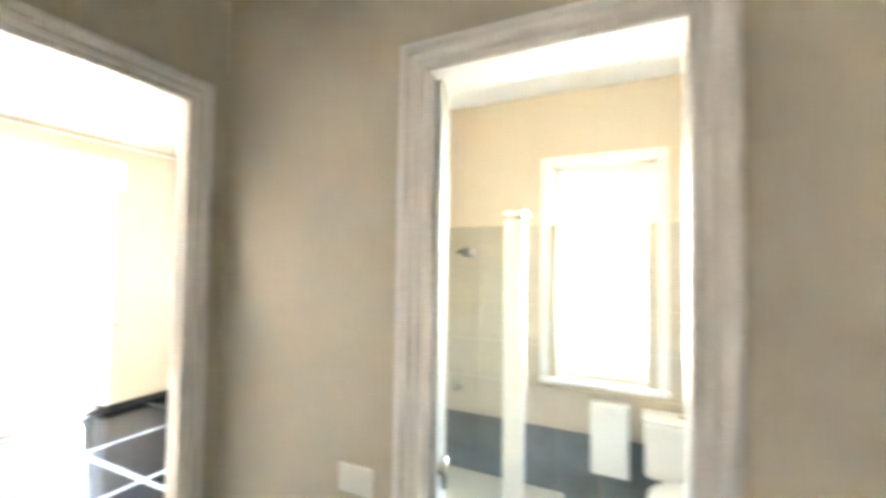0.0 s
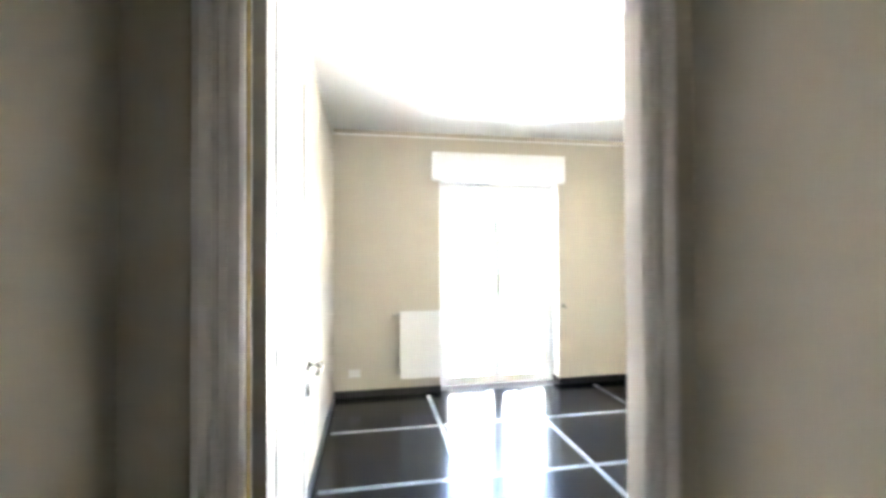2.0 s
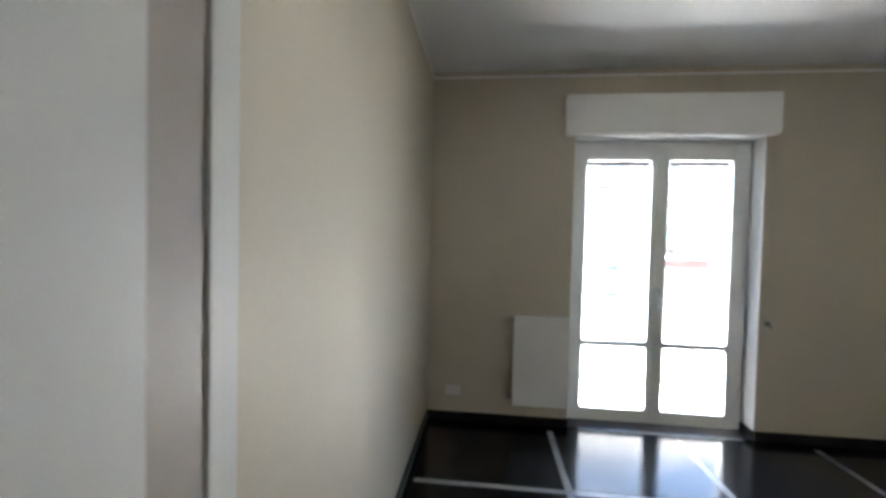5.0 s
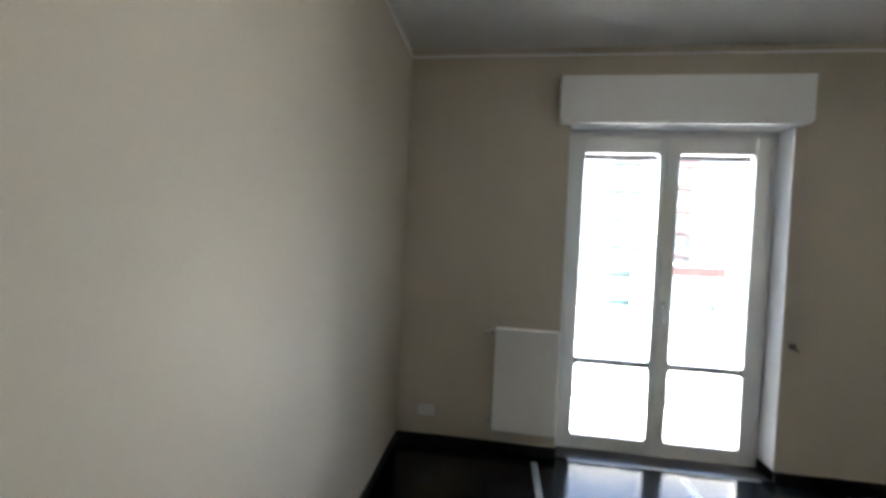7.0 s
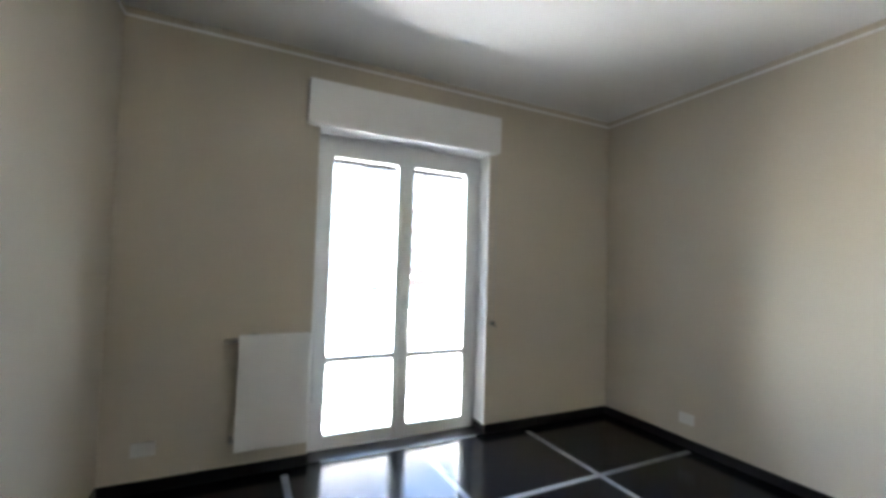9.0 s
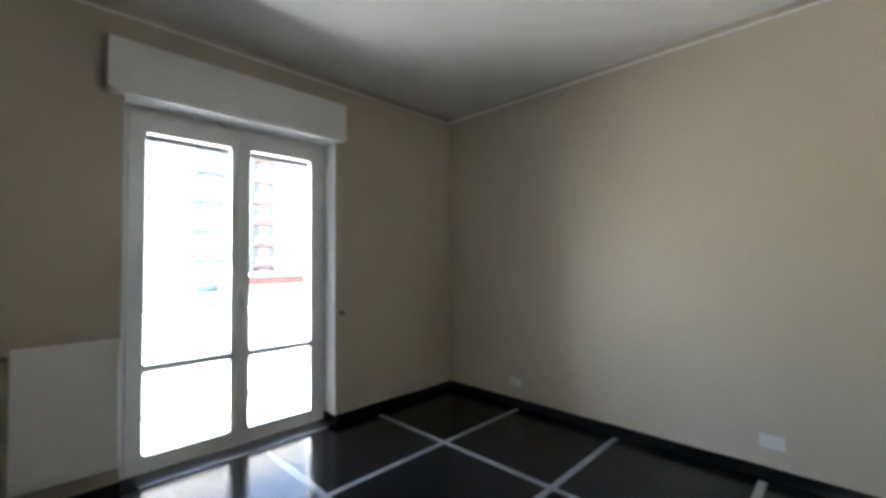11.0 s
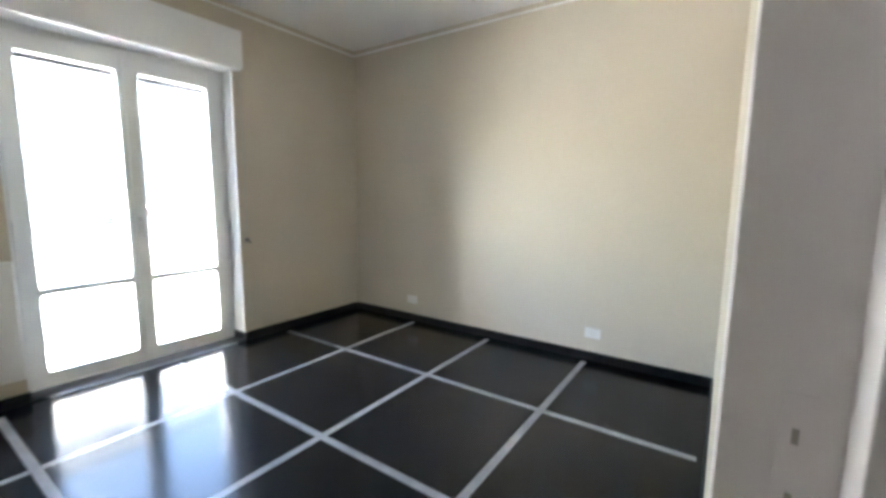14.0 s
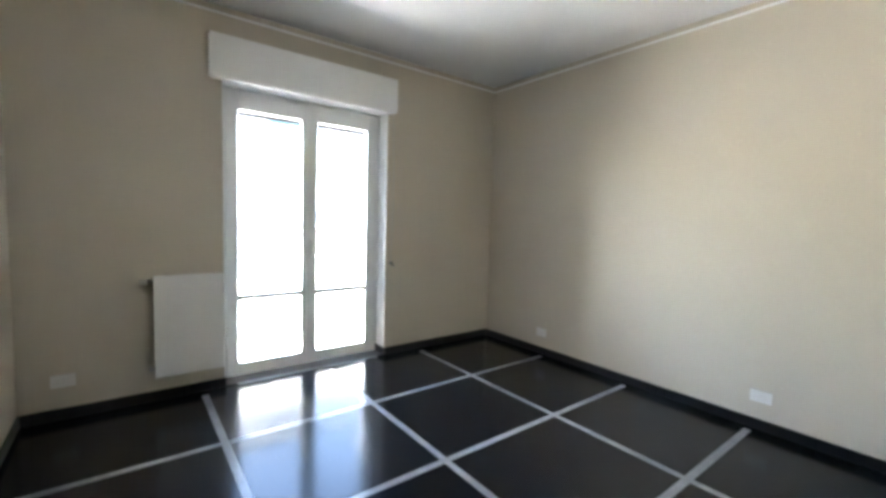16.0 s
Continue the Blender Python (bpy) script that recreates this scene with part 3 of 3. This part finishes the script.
part("wall", box(-1.2, 1.33, -0.03, 5.2, 1.45, 0.80), PARAPET, par)
part("coping", box(-1.2, 1.30, 0.80, 5.2, 1.48, 0.84, 0.006), PARAPET, par)

# ---- outdoors ----
GZ = -9.5
structure("ground", box(-1500, -1500, GZ - 1, 1500, 1500, GZ), GROUND, "pale grey street and yard surface", "ground")


def house(name, label, x0, x1, y, depth, roof, cols, wall_mat, trim, floor_h=3.0, top_floor=0.15, turn=0):
    """A block with balconies: local facade along x at y = 0, facing -y."""
    ob = thing(name, label, "building", (x0, y, 0), turn)
    w = x1 - x0
    part("wall", box(0, 0, GZ, w, depth, roof), wall_mat, ob)
    part("roof", box(-0.3, -0.3, roof, w + 0.3, depth + 0.3, roof + 0.35), TERRACE, ob)
    rows = [z for z in (top_floor + k * floor_h for k in range(-3, 9)) if GZ + 0.5 < z < roof - 2.4]
    for cx, kind, colour in cols:
        for z in rows:
            win = part("window", box(cx - 0.6, -0.02, z + 0.9 if kind == "w" else z, cx + 0.6, 0.0, z + 2.3, 0.0), FRAMEC, ob)
            part("pane", box(cx - 0.52, -0.03, z + 0.98 if kind == "w" else z + 0.1, cx + 0.52, -0.021, z + 2.22), DARKGLASS, win)
            part("sill", box(cx - 0.7, -0.12, z + 0.84 if kind == "w" else z - 0.06, cx + 0.7, 0, z + 0.899 if kind == "w" else z - 0.001), TERRACE, win)
            if kind == "b":
                bal = part("balcony", box(cx - 1.6, -1.2, z - 0.2, cx + 1.6, 0, z - 0.061), TERRACE, ob)
                # thin panel on the facade; its grey paints in the recess shade
                part("loggia_shade_panel", box(cx - 1.6, -0.018, z - 0.05, cx + 1.6, -0.004, z + 2.6), LOGGIA_SHADE, bal, "grey panel coloured as the loggia recess in shade")
                part("front", box(cx - 1.6, -1.24, z - 0.1, cx + 1.6, -1.17, z + 0.8), wall_mat, bal)
                part("band", box(cx - 1.65, -1.27, z - 0.25, cx + 1.65, -1.241, z + 0.02), colour, bal, "coloured balcony band")
                part("awning", box(cx - 1.6, -0.5, z + 2.35, cx + 1.2, -0.03, z + 2.5), colour, bal, "rolled coloured awning")
    return ob


# both roofs raised to hold back sky light on the bedroom's south wall
house("apartment_building", "pale rendered apartment block with teal-edged balconies", 4.0, 17.2, 44, 14, 23.4,
      [(c - 33.8, k, TEAL) for c, k in ((36.4, "b"), (39.0, "w"), (44.0, "b"))], RENDERC, TEAL, top_floor=-1.0)
# the eastern length is unseen, added to dim light on the west wall
house("apartment_building", "pale apartment block with pink and teal balconies, farther off, lengthened unseen to block sky", 19.0, 75, 56, 14, 22,
      [(1.2, "b", TEAL), (5.4, "b", PINK), (11.5, "w", PINK)], RENDERC, PINK, top_floor=1.0)
low = thing("low_house", "low white house with a brick-red parapet band", "house", (14.4, 35.0, 0))
part("wall", box(0, 0, GZ, 5.2, 7, -0.75), RENDERC, low)
part("parapet_band", box(-0.15, -0.15, -0.75, 5.35, 7.15, 0.05), BRICKRED, low, "brick-red painted parapet band")
part("roof", box(0.15, 0.15, 0.05, 5.05, 6.85, 0.12), TERRACE, low)


def tree(name, label, x, y, top, spread, seed):
    rnd = random.Random(seed)
    ob = thing(name, label, "tree", (x, y, GZ))
    h = top - GZ
    bm = bmesh.new()
    at = Vector((0, 0, 0))
    for k in range(6):
        nx = Vector((rnd.uniform(-0.12, 0.12) * k, rnd.uniform(-0.12, 0.12) * k, h * 0.66 * (k + 1) / 6))
        add_rod(bm, at, nx, 0.2 - k * 0.025, 0.175 - k * 0.025, 8)
        at = nx
    tips = []
    for k in range(9):
        a = k * 2.4
        tip = at + Vector((math.cos(a) * spread * rnd.uniform(0.4, 0.8), math.sin(a) * spread * rnd.uniform(0.4, 0.8), h * rnd.uniform(0.05, 0.28)))
        add_rod(bm, at - Vector((0, 0, rnd.uniform(0, 0.8))), tip, 0.06, 0.02, 6)
        tips.append(tip)
    part("trunk", bm, BARK, ob)
    verts, faces = [], []
    for tip in tips:
        for _ in range(170):
            d = Vector((rnd.gauss(0, 1), rnd.gauss(0, 1), rnd.gauss(0, 0.7))) * spread * 0.26
            c, s = tip + d, rnd.uniform(0.12, 0.24)
            u = Vector((rnd.uniform(-1, 1), rnd.uniform(-1, 1), rnd.uniform(-1, 1))).normalized()
            v = u.orthogonal().normalized()
            i = len(verts)
            verts += [c - u * s, c + v * s * 0.4, c + u * s, c - v * s * 0.4]
            faces.append((i, i + 1, i + 2, i + 3))
    me = bpy.data.meshes.new("crown")
    me.from_pydata([tuple(p) for p in verts], [], faces)
    me.materials.append(LEAF)
    crown = new("crown", me)
    crown.parent = ob
    return ob


tree("tree", "leafy green tree standing in the yard", 14.4, 27.0, -1.9, 1.0, 3)
tree("tree", "small leafy tree by the low house", 16.2, 29.5, -2.6, 1.1, 8)

# ---- pieces: bathroom tiles, floor slabs and marble strips ----
tile_mesh = {}
wall_tiles = thing("wall_tile_cladding", "beige wall tiles over a grey-blue tiled dado", "wall tiles", kind="structure")
T = 0.26
for i in range(int((BY1 - BY0) / T)):
    for k in range(7):
        y0, z0 = BY1 - (i + 1) * T, 0.0 + k * T
        if BWY0 - 0.07 < y0 + T / 2 < BWY1 + 0.07 and z0 + T > BWZ0 - 0.04:
            continue
        mat = TILEBLUE if k < 2 else TILEBEIGE
        if mat not in tile_mesh:
            tile = part("tile", box(-0.008, 0.001, 0.001, 0, T - 0.001, T - 0.001, 0.0012, 1), mat, wall_tiles)
            tile_mesh[mat] = tile.data
        else:
            tile = new("tile", tile_mesh[mat])
            tile.parent = wall_tiles
        tile.matrix_basis = pose(BX1, y0, z0)

XS = (0.028, 0.966, 1.903, 2.842, 3.779)
YS = (0.0, -0.855, -1.708, -2.558, RY + 0.012)
SW = 0.022                              # half width of a marble strip


def slab(x0, y0, x1, y1, mat=None, name="slab"):
    o = part(name, box(x0 + 0.0006, y0 + 0.0006, -0.02, x1 - 0.0006, y1 - 0.0006, 0.0, 0.0006, 1), mat or SLATE, floor)
    return o


for i in range(4):
    for j in range(4):
        xa = XS[i] + SW if i else 0.0
        xb = XS[i + 1] - SW if i < 3 else RX
        yb = YS[j] - SW if j else -0.004
        ya = YS[j + 1] + SW if j < 3 else RY
        slab(xa, ya, xb, yb)
for i in (1, 2, 3):
    slab(XS[i] - SW, YS[4] + 0.03, XS[i] + SW, -0.085, STRIP, "marble_strip")
    slab(XS[i] - SW, -0.085, XS[i] + SW, -0.004)
    slab(XS[i] - SW, RY, XS[i] + SW, YS[4] + 0.03)
for j in (1, 2, 3):
    for i in range(4):
        xa = XS[i] + SW if i else 0.05
        xb = XS[i + 1] - SW if i < 3 else XS[4] - 0.025
        slab(xa, YS[j] - SW, xb, YS[j] + SW, STRIP, "marble_strip")
    slab(0.0, YS[j] - SW, 0.05, YS[j] + SW)
    slab(XS[4] - 0.025, YS[j] - SW, RX, YS[j] + SW)
part("marble_strip", box(WX0 + 0.09, -0.030, 0.0006, WX1 - 0.08, 0.012, 0.0066, 0.001), STRIP, floor)
# doorway, hall and bathroom paving
slab(DX0, HY, DX1, RY)
for j in range(5):
    slab(HXL, HEND + j * 0.735, HXR, HEND + (j + 1) * 0.735)
for j in range(3):
    slab(HXR + 0.0, BY0 + j * 0.67, BX1, BY0 + (j + 1) * 0.67, TILEFLOOR, "floor_tile")
